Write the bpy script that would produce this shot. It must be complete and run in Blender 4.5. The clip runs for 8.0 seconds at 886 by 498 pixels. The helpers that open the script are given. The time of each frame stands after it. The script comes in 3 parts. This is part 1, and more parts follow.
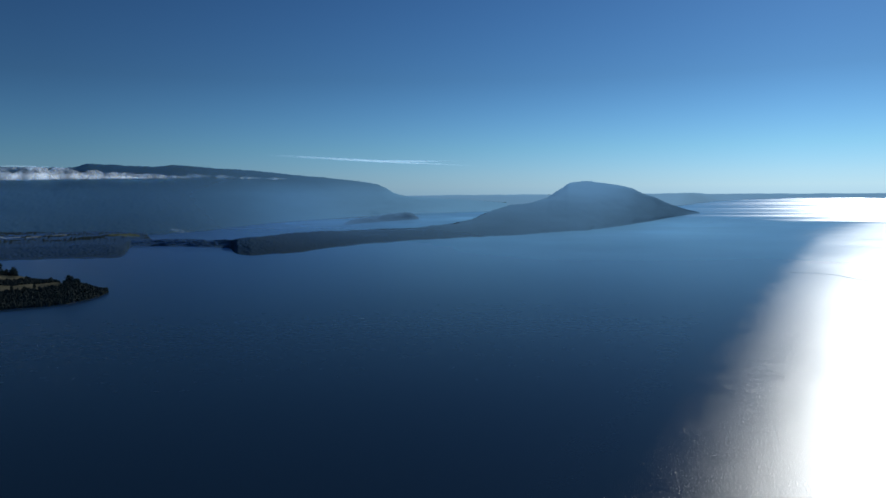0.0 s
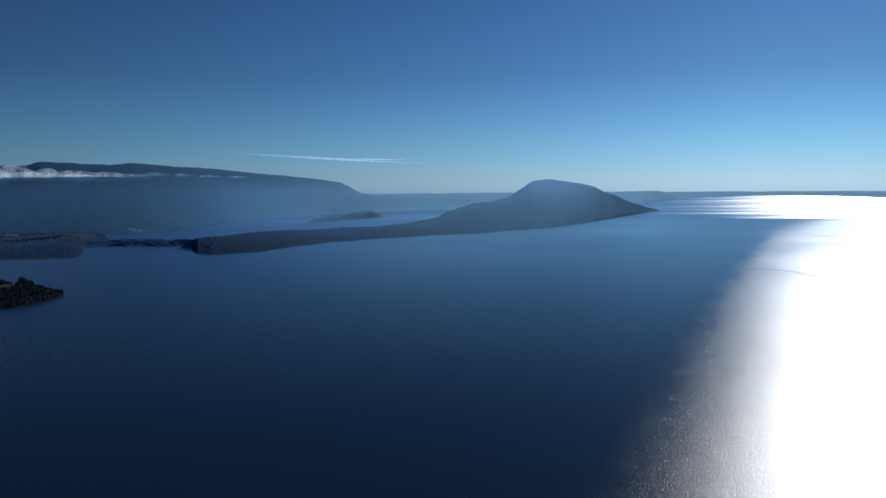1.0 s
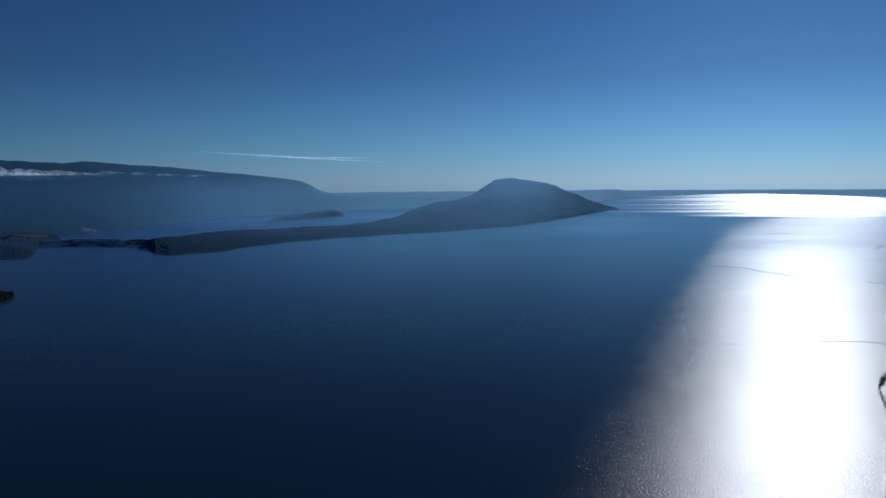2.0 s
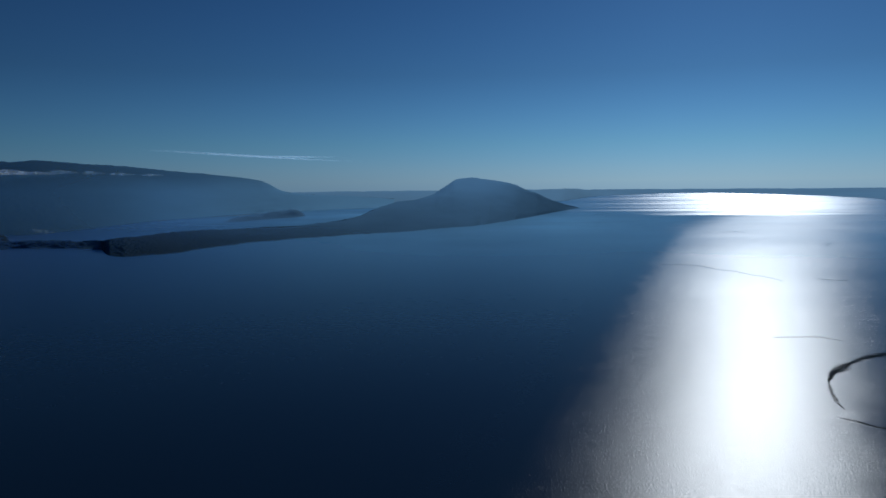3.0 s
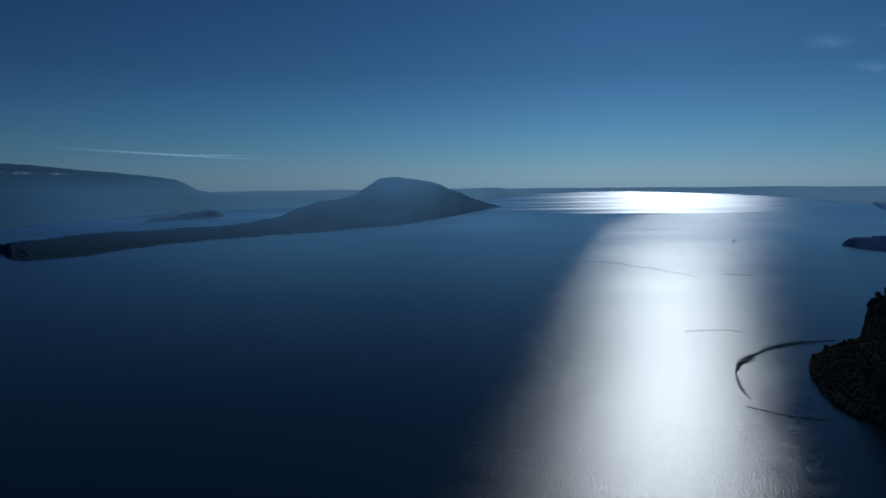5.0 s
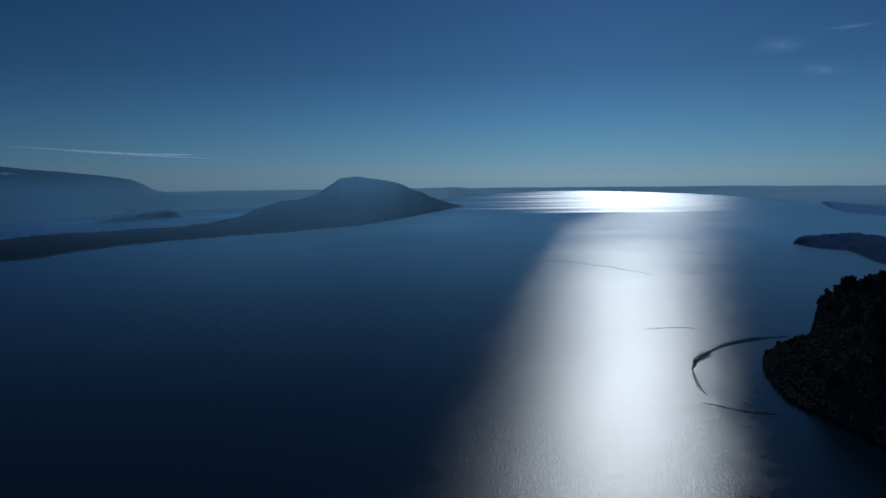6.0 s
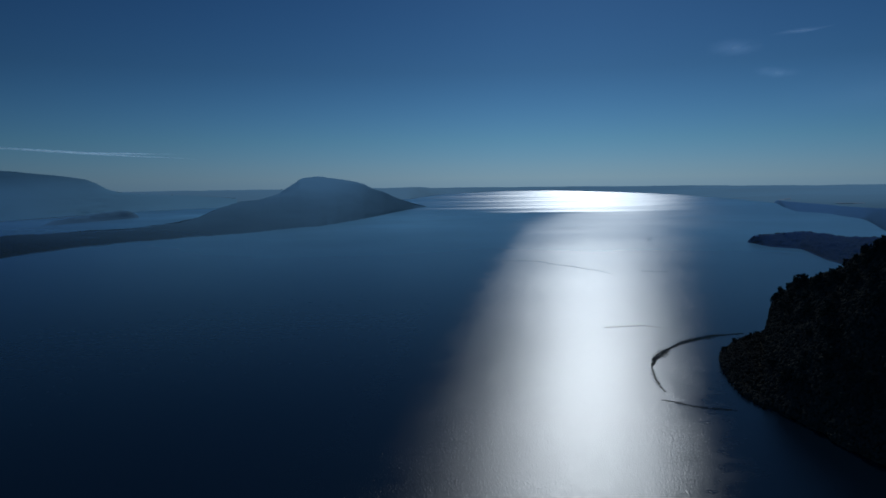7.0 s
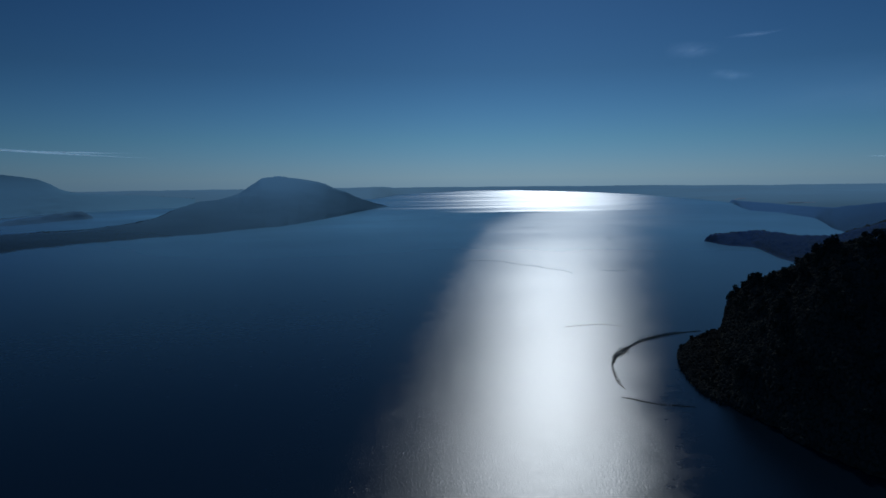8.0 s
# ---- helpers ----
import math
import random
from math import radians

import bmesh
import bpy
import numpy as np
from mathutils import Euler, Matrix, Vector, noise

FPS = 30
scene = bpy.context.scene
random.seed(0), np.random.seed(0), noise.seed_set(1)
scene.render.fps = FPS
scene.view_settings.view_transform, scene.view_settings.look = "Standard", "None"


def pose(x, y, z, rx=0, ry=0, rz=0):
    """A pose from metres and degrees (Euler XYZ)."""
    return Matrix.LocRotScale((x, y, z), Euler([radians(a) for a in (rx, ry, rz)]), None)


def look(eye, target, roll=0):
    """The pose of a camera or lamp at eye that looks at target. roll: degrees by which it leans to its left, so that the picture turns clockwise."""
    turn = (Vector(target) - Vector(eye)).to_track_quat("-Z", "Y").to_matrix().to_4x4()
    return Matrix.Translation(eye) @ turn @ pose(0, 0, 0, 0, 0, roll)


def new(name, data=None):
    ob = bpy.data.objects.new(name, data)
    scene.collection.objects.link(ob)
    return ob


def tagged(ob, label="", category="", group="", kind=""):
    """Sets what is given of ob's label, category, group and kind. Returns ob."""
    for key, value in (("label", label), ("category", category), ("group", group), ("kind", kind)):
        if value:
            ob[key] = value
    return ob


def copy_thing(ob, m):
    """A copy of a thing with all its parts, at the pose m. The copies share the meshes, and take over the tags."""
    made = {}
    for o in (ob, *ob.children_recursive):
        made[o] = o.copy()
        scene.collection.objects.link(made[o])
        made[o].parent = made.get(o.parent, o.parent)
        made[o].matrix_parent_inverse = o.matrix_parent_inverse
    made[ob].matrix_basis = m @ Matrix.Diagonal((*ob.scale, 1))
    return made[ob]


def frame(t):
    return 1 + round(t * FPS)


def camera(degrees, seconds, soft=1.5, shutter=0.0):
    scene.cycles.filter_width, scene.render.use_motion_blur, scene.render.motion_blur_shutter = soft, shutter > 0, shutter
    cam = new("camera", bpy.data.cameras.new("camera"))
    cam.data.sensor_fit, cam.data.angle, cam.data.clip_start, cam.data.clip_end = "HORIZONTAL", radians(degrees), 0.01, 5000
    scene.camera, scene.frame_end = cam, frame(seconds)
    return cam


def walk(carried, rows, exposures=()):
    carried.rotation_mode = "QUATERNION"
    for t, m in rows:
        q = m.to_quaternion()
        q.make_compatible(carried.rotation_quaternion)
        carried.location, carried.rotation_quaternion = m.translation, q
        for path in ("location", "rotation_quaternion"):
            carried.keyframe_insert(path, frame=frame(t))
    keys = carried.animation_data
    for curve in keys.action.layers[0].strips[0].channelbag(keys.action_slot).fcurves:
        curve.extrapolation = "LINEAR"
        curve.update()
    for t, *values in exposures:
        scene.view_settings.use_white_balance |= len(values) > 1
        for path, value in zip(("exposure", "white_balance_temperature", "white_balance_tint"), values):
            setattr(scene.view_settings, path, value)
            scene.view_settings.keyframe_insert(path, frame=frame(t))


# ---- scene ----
cam = camera(64.27, 8.0, soft=1.6)


def gaze(t, yaw, pitch, roll):
    """A row of the flight: seconds, and degrees right of the y axis, up, and leaning."""
    eye = Vector((0.1155 * (t - 4), -0.032 * (t - 4), 80 + 0.4627 * (t - 4)))
    a, b = radians(yaw), radians(pitch)
    way = Vector((math.sin(a) * math.cos(b), math.cos(a) * math.cos(b), math.sin(b)))
    return t, look(eye, eye + 100 * way, -roll)


walk(cam, [
    gaze(0.0, -12.179, -5.034, 0.500), gaze(0.5, -10.756, -5.127, 0.521), gaze(1.0, -9.242, -5.207, 0.540),
    gaze(1.5, -7.728, -5.286, 0.535), gaze(3.0, -3.085, -5.446, 0.555), gaze(3.5, -1.532, -5.478, 0.552),
    gaze(4.0, 0.0, -5.517, 0.550), gaze(4.5, 1.541, -5.556, 0.562), gaze(6.0, 6.191, -5.660, 0.582),
    gaze(6.5, 7.720, -5.687, 0.580), gaze(7.0, 9.213, -5.712, 0.574), gaze(7.5, 10.730, -5.735, 0.568),
    gaze(8.0, 12.258, -5.767, 0.550)],
    exposures=[(0.0, -0.62, 6200, 9), (1.0, -0.77, 6150, 13), (1.7, -1.05, 5900, 13), (2.8, -1.4, 5750, 10), (3.5, -1.6, 5700, 8),
               (4.7, -1.76, 5700, 8), (6.0, -1.91, 5700, 8), (8.0, -1.97, 5700, 8)])

# ---- daylight: a clear morning sky, the sun ahead and out of view above ----
SUN_AZ, SUN_EL = radians(20.8), radians(28.5)
SUN_WAY = Vector((math.sin(SUN_AZ) * math.cos(SUN_EL), math.cos(SUN_AZ) * math.cos(SUN_EL), math.sin(SUN_EL)))
world = bpy.data.worlds.new("sky")
scene.world = world
world.use_nodes = True
sky = world.node_tree.nodes.new("ShaderNodeTexSky")
sky.sky_type, sky.sun_disc = "NISHITA", False
sky.sun_elevation, sky.sun_rotation = SUN_EL, SUN_AZ
# the low haze: paler and brighter near the horizon, deep blue above
where = world.node_tree.nodes.new("ShaderNodeTexCoord")
height = world.node_tree.nodes.new("ShaderNodeSeparateXYZ")
world.node_tree.links.new(where.outputs["Generated"], height.inputs[0])
rise = world.node_tree.nodes.new("ShaderNodeMapRange")
rise.inputs["From Min"].default_value, rise.inputs["From Max"].default_value = -0.02, 0.7
world.node_tree.links.new(height.outputs["Z"], rise.inputs["Value"])
haze = world.node_tree.nodes.new("ShaderNodeValToRGB")
haze.color_ramp.elements[0].color, haze.color_ramp.elements[1].color = (0.57, 1.02, 1.98, 1), (0.75, 1.05, 1.4, 1)
for place, colour in ((0.05, (0.57, 0.98, 1.68, 1)), (0.1, (0.5, 0.92, 1.4, 1)), (0.23, (0.37, 0.66, 0.97, 1)), (0.42, (0.32, 0.575, 0.86, 1))):
    haze.color_ramp.elements.new(place).color = colour
world.node_tree.links.new(rise.outputs[0], haze.inputs["Fac"])
sky.altitude, sky.air_density, sky.dust_density, sky.ozone_density = 300, 1.0, 0.15, 3.0
world.node_tree.nodes["Background"].inputs["Strength"].default_value = 0.085
tint = world.node_tree.nodes.new("ShaderNodeMix")
tint.data_type, tint.blend_type = "RGBA", "MULTIPLY"
tint.inputs[0].default_value = 1.0
world.node_tree.links.new(sky.outputs[0], tint.inputs[6])
world.node_tree.links.new(haze.outputs["Color"], tint.inputs[7])
# deeper blue away from the sun
side = world.node_tree.nodes.new("ShaderNodeMapRange")
for key, value in (("From Min", -0.65), ("From Max", 0.25), ("To Min", 0.66), ("To Max", 1.04)):
    side.inputs[key].default_value = value
world.node_tree.links.new(height.outputs["X"], side.inputs["Value"])
other = world.node_tree.nodes.new("ShaderNodeMapRange")
for key, value in (("From Min", 0.35), ("From Max", 0.75), ("To Min", 1.0), ("To Max", 0.86)):
    other.inputs[key].default_value = value
world.node_tree.links.new(height.outputs["X"], other.inputs["Value"])
sides = world.node_tree.nodes.new("ShaderNodeMath")
sides.operation = "MULTIPLY"
world.node_tree.links.new(side.outputs[0], sides.inputs[0])
world.node_tree.links.new(other.outputs[0], sides.inputs[1])
deepen = world.node_tree.nodes.new("ShaderNodeVectorMath")
deepen.operation = "SCALE"
world.node_tree.links.new(tint.outputs[2], deepen.inputs[0])
world.node_tree.links.new(sides.outputs[0], deepen.inputs["Scale"])
world.node_tree.links.new(deepen.outputs[0], world.node_tree.nodes["Background"].inputs["Color"])

sun = new("sun", bpy.data.lights.new("sun", "SUN"))
sun.data.energy, sun.data.angle, sun.data.color = 2.65, radians(0.53), (1.0, 1.0, 0.95)
sun.matrix_world = look(SUN_WAY * 1000, (0, 0, 0))


# ---- materials ----
def node(tree, kind, **values):
    n = tree.nodes.new(kind)
    for key, value in values.items():
        n.inputs[key].default_value = value
    return n


def plain(name):
    m = bpy.data.materials.new(name)
    m.use_nodes = True
    return m, m.node_tree, m.node_tree.nodes["Principled BSDF"], m.node_tree.links


def mottled(name, dark, light, size, fine, rough=0.9, bump=0.3):
    """A rough surface between two colours, in patches of one size and grain of another (metres)."""
    m, tree, bsdf, links = plain(name)
    geo = node(tree, "ShaderNodeNewGeometry")
    broad = node(tree, "ShaderNodeTexNoise", Scale=1 / size, Detail=4.0)
    grain = node(tree, "ShaderNodeTexNoise", Scale=1 / fine, Detail=3.0)
    links.new(geo.outputs["Position"], broad.inputs["Vector"])
    links.new(geo.outputs["Position"], grain.inputs["Vector"])
    mix = node(tree, "ShaderNodeMath")
    mix.operation = "MULTIPLY_ADD"
    mix.inputs[1].default_value = 0.5
    links.new(grain.outputs["Fac"], mix.inputs[0])
    half = node(tree, "ShaderNodeMath")
    half.operation = "MULTIPLY"
    half.inputs[1].default_value = 0.5
    links.new(broad.outputs["Fac"], half.inputs[0])
    links.new(half.outputs[0], mix.inputs[2])
    ramp = tree.nodes.new("ShaderNodeValToRGB")
    ramp.color_ramp.elements[0].position, ramp.color_ramp.elements[1].position = 0.35, 0.65
    ramp.color_ramp.elements[0].color, ramp.color_ramp.elements[1].color = (*dark, 1), (*light, 1)
    links.new(mix.outputs[0], ramp.inputs["Fac"])
    links.new(ramp.outputs["Color"], bsdf.inputs["Base Color"])
    bsdf.inputs["Roughness"].default_value = rough
    bsdf.inputs["Specular IOR Level"].default_value = 0.0
    lift = node(tree, "ShaderNodeBump", Strength=bump, Distance=fine * 0.3)
    links.new(grain.outputs["Fac"], lift.inputs["Height"])
    links.new(lift.outputs["Normal"], bsdf.inputs["Normal"])
    return m


def lake_water():
    """Deep lake water: calm and wind-ruffled stretches, ripples of several sizes."""
    m, tree, bsdf, links = plain("lake_water")
    tree.nodes.remove(bsdf)
    geo = node(tree, "ShaderNodeNewGeometry")
    here = geo.outputs["Position"]

    def calc(kind, a, b=0.0, c=None):
        r = node(tree, "ShaderNodeMath")
        r.operation = kind
        for k, v in enumerate((a, b, c)):
            if v is None:
                continue
            if hasattr(v, "links"):
                links.new(v, r.inputs[k])
            else:
                r.inputs[k].default_value = v
        return r.outputs[0]

    def span(source, x0, x1, y0, y1, soft=True):
        r = node(tree, "ShaderNodeMapRange")
        if soft:
            r.interpolation_type = "SMOOTHSTEP"
        for key, value in (("From Min", x0), ("From Max", x1), ("To Min", y0), ("To Max", y1)):
            r.inputs[key].default_value = value
        links.new(source, r.inputs["Value"])
        return r.outputs[0]

    def toward(way):
        r = node(tree, "ShaderNodeVectorMath")
        r.operation = "DOT_PRODUCT"
        r.inputs[1].default_value = way
        links.new(here, r.inputs[0])
        return r.outputs["Value"]

    def patches(turn, length, breadth, detail, rough=0.55):
        """Noise drawn out along one bearing: patches of a length and a breadth in metres."""
        lay = node(tree, "ShaderNodeMapping")
        lay.inputs["Rotation"].default_value = (0, 0, radians(turn))
        lay.inputs["Scale"].default_value = (1 / length, 1 / breadth, 1)
        links.new(here, lay.inputs["Vector"])
        tex = node(tree, "ShaderNodeTexNoise", Scale=1.0, Detail=detail, Roughness=rough)
        links.new(lay.outputs[0], tex.inputs["Vector"])
        return tex.outputs["Fac"]

    # up the lake towards the sun, and across that
    up = toward((math.sin(SUN_AZ), math.cos(SUN_AZ), 0))
    across = toward((math.cos(SUN_AZ), -math.sin(SUN_AZ), 0))
    length = node(tree, "ShaderNodeVectorMath")
    length.operation = "LENGTH"
    links.new(here, length.inputs[0])
    reach = length.outputs["Value"]

    # the ruffled surface: cat's paws of two sizes on an even breeze
    paws = calc("MULTIPLY", span(patches(16, 10, 7, 4.0, 0.65), 0.3, 0.7, -0.014, 0.014, False), span(reach, 250, 700, 1.0, 0.4))
    gusts = span(patches(12, 240, 110, 4.0), 0.32, 0.68, -0.004, 0.004, False)
    breeze = span(reach, 200, 600, 0.312, 0.344)
    inner = calc("ADD", calc("ADD", breeze, paws), gusts)
    # the breeze blows along a lane down the lake; smoother water lies on both sides, with a frayed rim
    fray = patches(14, 420, 60, 5.0, 0.65)
    rim = calc("ADD", calc("MULTIPLY_ADD", fray, 26.0, -13.0), calc("MULTIPLY_ADD", patches(24, 16, 22, 4.0, 0.65), 34.0, -17.0))
    west = span(calc("ADD", calc("MULTIPLY_ADD", up, 0.046, across), rim), -84, -38, 0.0, 1.0)
    east = span(calc("DIVIDE", calc("ADD", across, rim), up), 0.05, 0.28, 1.0, 0.0)
    lane = calc("MAXIMUM", calc("MULTIPLY", west, east), span(up, 800, 1300, 0.0, 1.0))
    inner = calc("ADD", inner, calc("MULTIPLY_ADD", lane, 0.055, -0.055))
    # a little rougher towards the open side
    inner = calc("ADD", inner, calc("MULTIPLY", span(across, -20, 130, 0.0, 0.034), span(reach, 300, 1100, 0.0, 1.0)))
    # a calm tongue in the lee of the hill, its rim frayed into slicks
    aside = calc("MULTIPLY_ADD", fray, 150.0, calc("MULTIPLY_ADD", up, -0.17, across))
    lull = calc("MULTIPLY", span(aside, -375, -180, 1.0, 0.0), span(calc("MULTIPLY_ADD", fray, 420.0, up), 980, 1320, 0.0, 1.0))
    inner = calc("MULTIPLY_ADD", lull, -0.062, inner)
    # the open outer lake, streaked by the wind
    zone = span(calc("MULTIPLY_ADD", patches(12, 830, 165, 5.0, 0.6), 500.0, up), 1900, 2030, 0.0, 1.0)
    # it lies open between the hill's tip and the far right-hand shore
    zone = calc("MULTIPLY", zone, span(calc("MULTIPLY_ADD", fray, 0.1, calc("DIVIDE", across, up)), 0.11, 0.22, 1.0, 0.0))
    outer = span(patches(14, 1100, 105, 4.0, 0.6), 0.36, 0.62, 0.36, 0.46, False)
    rough = node(tree, "ShaderNodeMix")
    links.new(zone, rough.inputs[0])
    links.new(inner, rough.inputs[2])
    links.new(outer, rough.inputs[3])
    # still water under the headland
    lee = node(tree, "ShaderNodeVectorMath")
    lee.operation = "DISTANCE"
    lee.inputs[1].default_value = (198, 205, 0)
    links.new(here, lee.inputs[0])
    shelter = span(calc("MULTIPLY_ADD", fray, 50.0, lee.outputs["Value"]), 50, 115, 0.0, 1.0)
    last = calc("ADD", rough.outputs[0], calc("MULTIPLY_ADD", shelter, 0.02, -0.02))

    def relief(turn, length, breadth, detail, fade, most, under=None):
        b = node(tree, "ShaderNodeBump", Strength=1.0, Distance=most)
        links.new(calc("MULTIPLY", patches(turn, length, breadth, detail), fade), b.inputs["Height"])
        if under:
            links.new(under.outputs["Normal"], b.inputs["Normal"])
        return b

    open_water = calc("MULTIPLY", span(shelter, 0.0, 1.0, 0.35, 1.0, False), span(lane, 0.0, 1.0, 0.4, 1.0, False))
    b1 = relief(18, 0.3, 0.38, 2.0, calc("MULTIPLY", span(reach, 150, 800, 1.0, 0.0), open_water), 0.042)
    b2 = relief(18, 0.6, 0.9, 2.0, calc("MULTIPLY", span(reach, 200, 750, 1.0, 0.0), open_water), 0.064, b1)
    b3 = relief(18, 1.4, 2.4, 3.0, calc("MULTIPLY", calc("MULTIPLY", span(reach, 180, 420, 0.0, 1.0), span(reach, 600, 1500, 1.0, 0.0)), open_water), 0.1, b2)

    deep = node(tree, "ShaderNodeBsdfDiffuse", Color=(0.007, 0.018, 0.03, 1))
    gloss = node(tree, "ShaderNodeBsdfAnisotropic")
    gloss.distribution = "BECKMANN"
    links.new(last, gloss.inputs["Roughness"])
    links.new(b3.outputs["Normal"], gloss.inputs["Normal"])
    edge = node(tree, "ShaderNodeFresnel", IOR=1.333)
    surface = node(tree, "ShaderNodeMixShader")
    links.new(edge.outputs[0], surface.inputs[0])
    links.new(deep.outputs[0], surface.inputs[1])
    links.new(gloss.outputs[0], surface.inputs[2])
    links.new(surface.outputs[0], tree.nodes["Material Output"].inputs["Surface"])
    return m


def vapour(name, cover, colour=(0.9, 0.92, 0.95), streaks=None, pass_on=0.75, puffs=None):
    """Thin cloud: lets the light through and scatters some of the sun both ways."""
    m, tree, bsdf, links = plain(name)
    tree.nodes.remove(bsdf)
    clear = node(tree, "ShaderNodeBsdfTransparent")
    front = node(tree, "ShaderNodeBsdfDiffuse", Color=(*colour, 1))
    back = node(tree, "ShaderNodeBsdfTranslucent", Color=(*colour, 1))
    both, veil = node(tree, "ShaderNodeMixShader", Fac=pass_on), node(tree, "ShaderNodeMixShader", Fac=cover)
    links.new(front.outputs[0], both.inputs[1])
    links.new(back.outputs[0], both.inputs[2])
    links.new(clear.outputs[0], veil.inputs[1])
    over = node(tree, "ShaderNodeAddShader")
    links.new(clear.outputs[0], over.inputs[0])
    links.new(both.outputs[0], over.inputs[1])
    links.new(over.outputs[0], veil.inputs[2])
    links.new(veil.outputs[0], tree.nodes["Material Output"].inputs["Surface"])
    if puffs:
        # thick and thin places, of that size in metres
        geo = node(tree, "ShaderNodeNewGeometry")
        tex = node(tree, "ShaderNodeTexNoise", Scale=1 / puffs, Detail=4.0, Roughness=0.6)
        links.new(geo.outputs["Position"], tex.inputs["Vector"])
        dense = node(tree, "ShaderNodeMapRange")
        for key, value in (("From Min", 0.34), ("From Max", 0.66), ("To Min", 0.15 * cover), ("To Max", 1.85 * cover)):
            dense.inputs[key].default_value = value
        links.new(tex.outputs["Fac"], dense.inputs["Value"])
        links.new(dense.outputs[0], veil.inputs["Fac"])
    if streaks:
        # streaks: bearing of the grain in degrees, its length and breadth in metres, where cover begins and is full
        coord = node(tree, "ShaderNodeTexCoord")
        uv = node(tree, "ShaderNodeSeparateXYZ")
        links.new(coord.outputs["UV"], uv.inputs[0])
        geo = node(tree, "ShaderNodeNewGeometry")
        lay = node(tree, "ShaderNodeMapping")
        lay.vector_type = "TEXTURE"
        lay.inputs["Rotation"].default_value = (0, 0, radians(streaks[0]))
        lay.inputs["Scale"].default_value = (streaks[1], streaks[2], 1)
        links.new(geo.outputs["Position"], lay.inputs["Vector"])
        tex = node(tree, "ShaderNodeTexNoise", Scale=1.0, Detail=5.0, Roughness=0.6)
        links.new(lay.outputs[0], tex.inputs["Vector"])
        # thins out towards the rims of the sheet
        total = None
        for axis in ("X", "Y"):
            tent = node(tree, "ShaderNodeMath")
            tent.operation = "PINGPONG"
            tent.inputs[1].default_value = 0.5
            links.new(uv.outputs[axis], tent.inputs[0])
            if total:
                both2 = node(tree, "ShaderNodeMath")
                both2.operation = "MULTIPLY"
                links.new(total.outputs[0], both2.inputs[0])
                links.new(tent.outputs[0], both2.inputs[1])
                total = both2
            else:
                total = tent
        cut = node(tree, "ShaderNodeMapRange")
        for key, value in (("From Min", streaks[3]), ("From Max", streaks[4]), ("To Min", 0.0), ("To Max", 8.0 * cover)):
            cut.inputs[key].default_value = value
        links.new(tex.outputs["Fac"], cut.inputs["Value"])
        last = node(tree, "ShaderNodeMath")
        last.operation = "MULTIPLY"
        links.new(total.outputs[0], last.inputs[0])
        links.new(cut.outputs[0], last.inputs[1])
        last.use_clamp = True
        links.new(last.outputs[0], veil.inputs["Fac"])
    return m


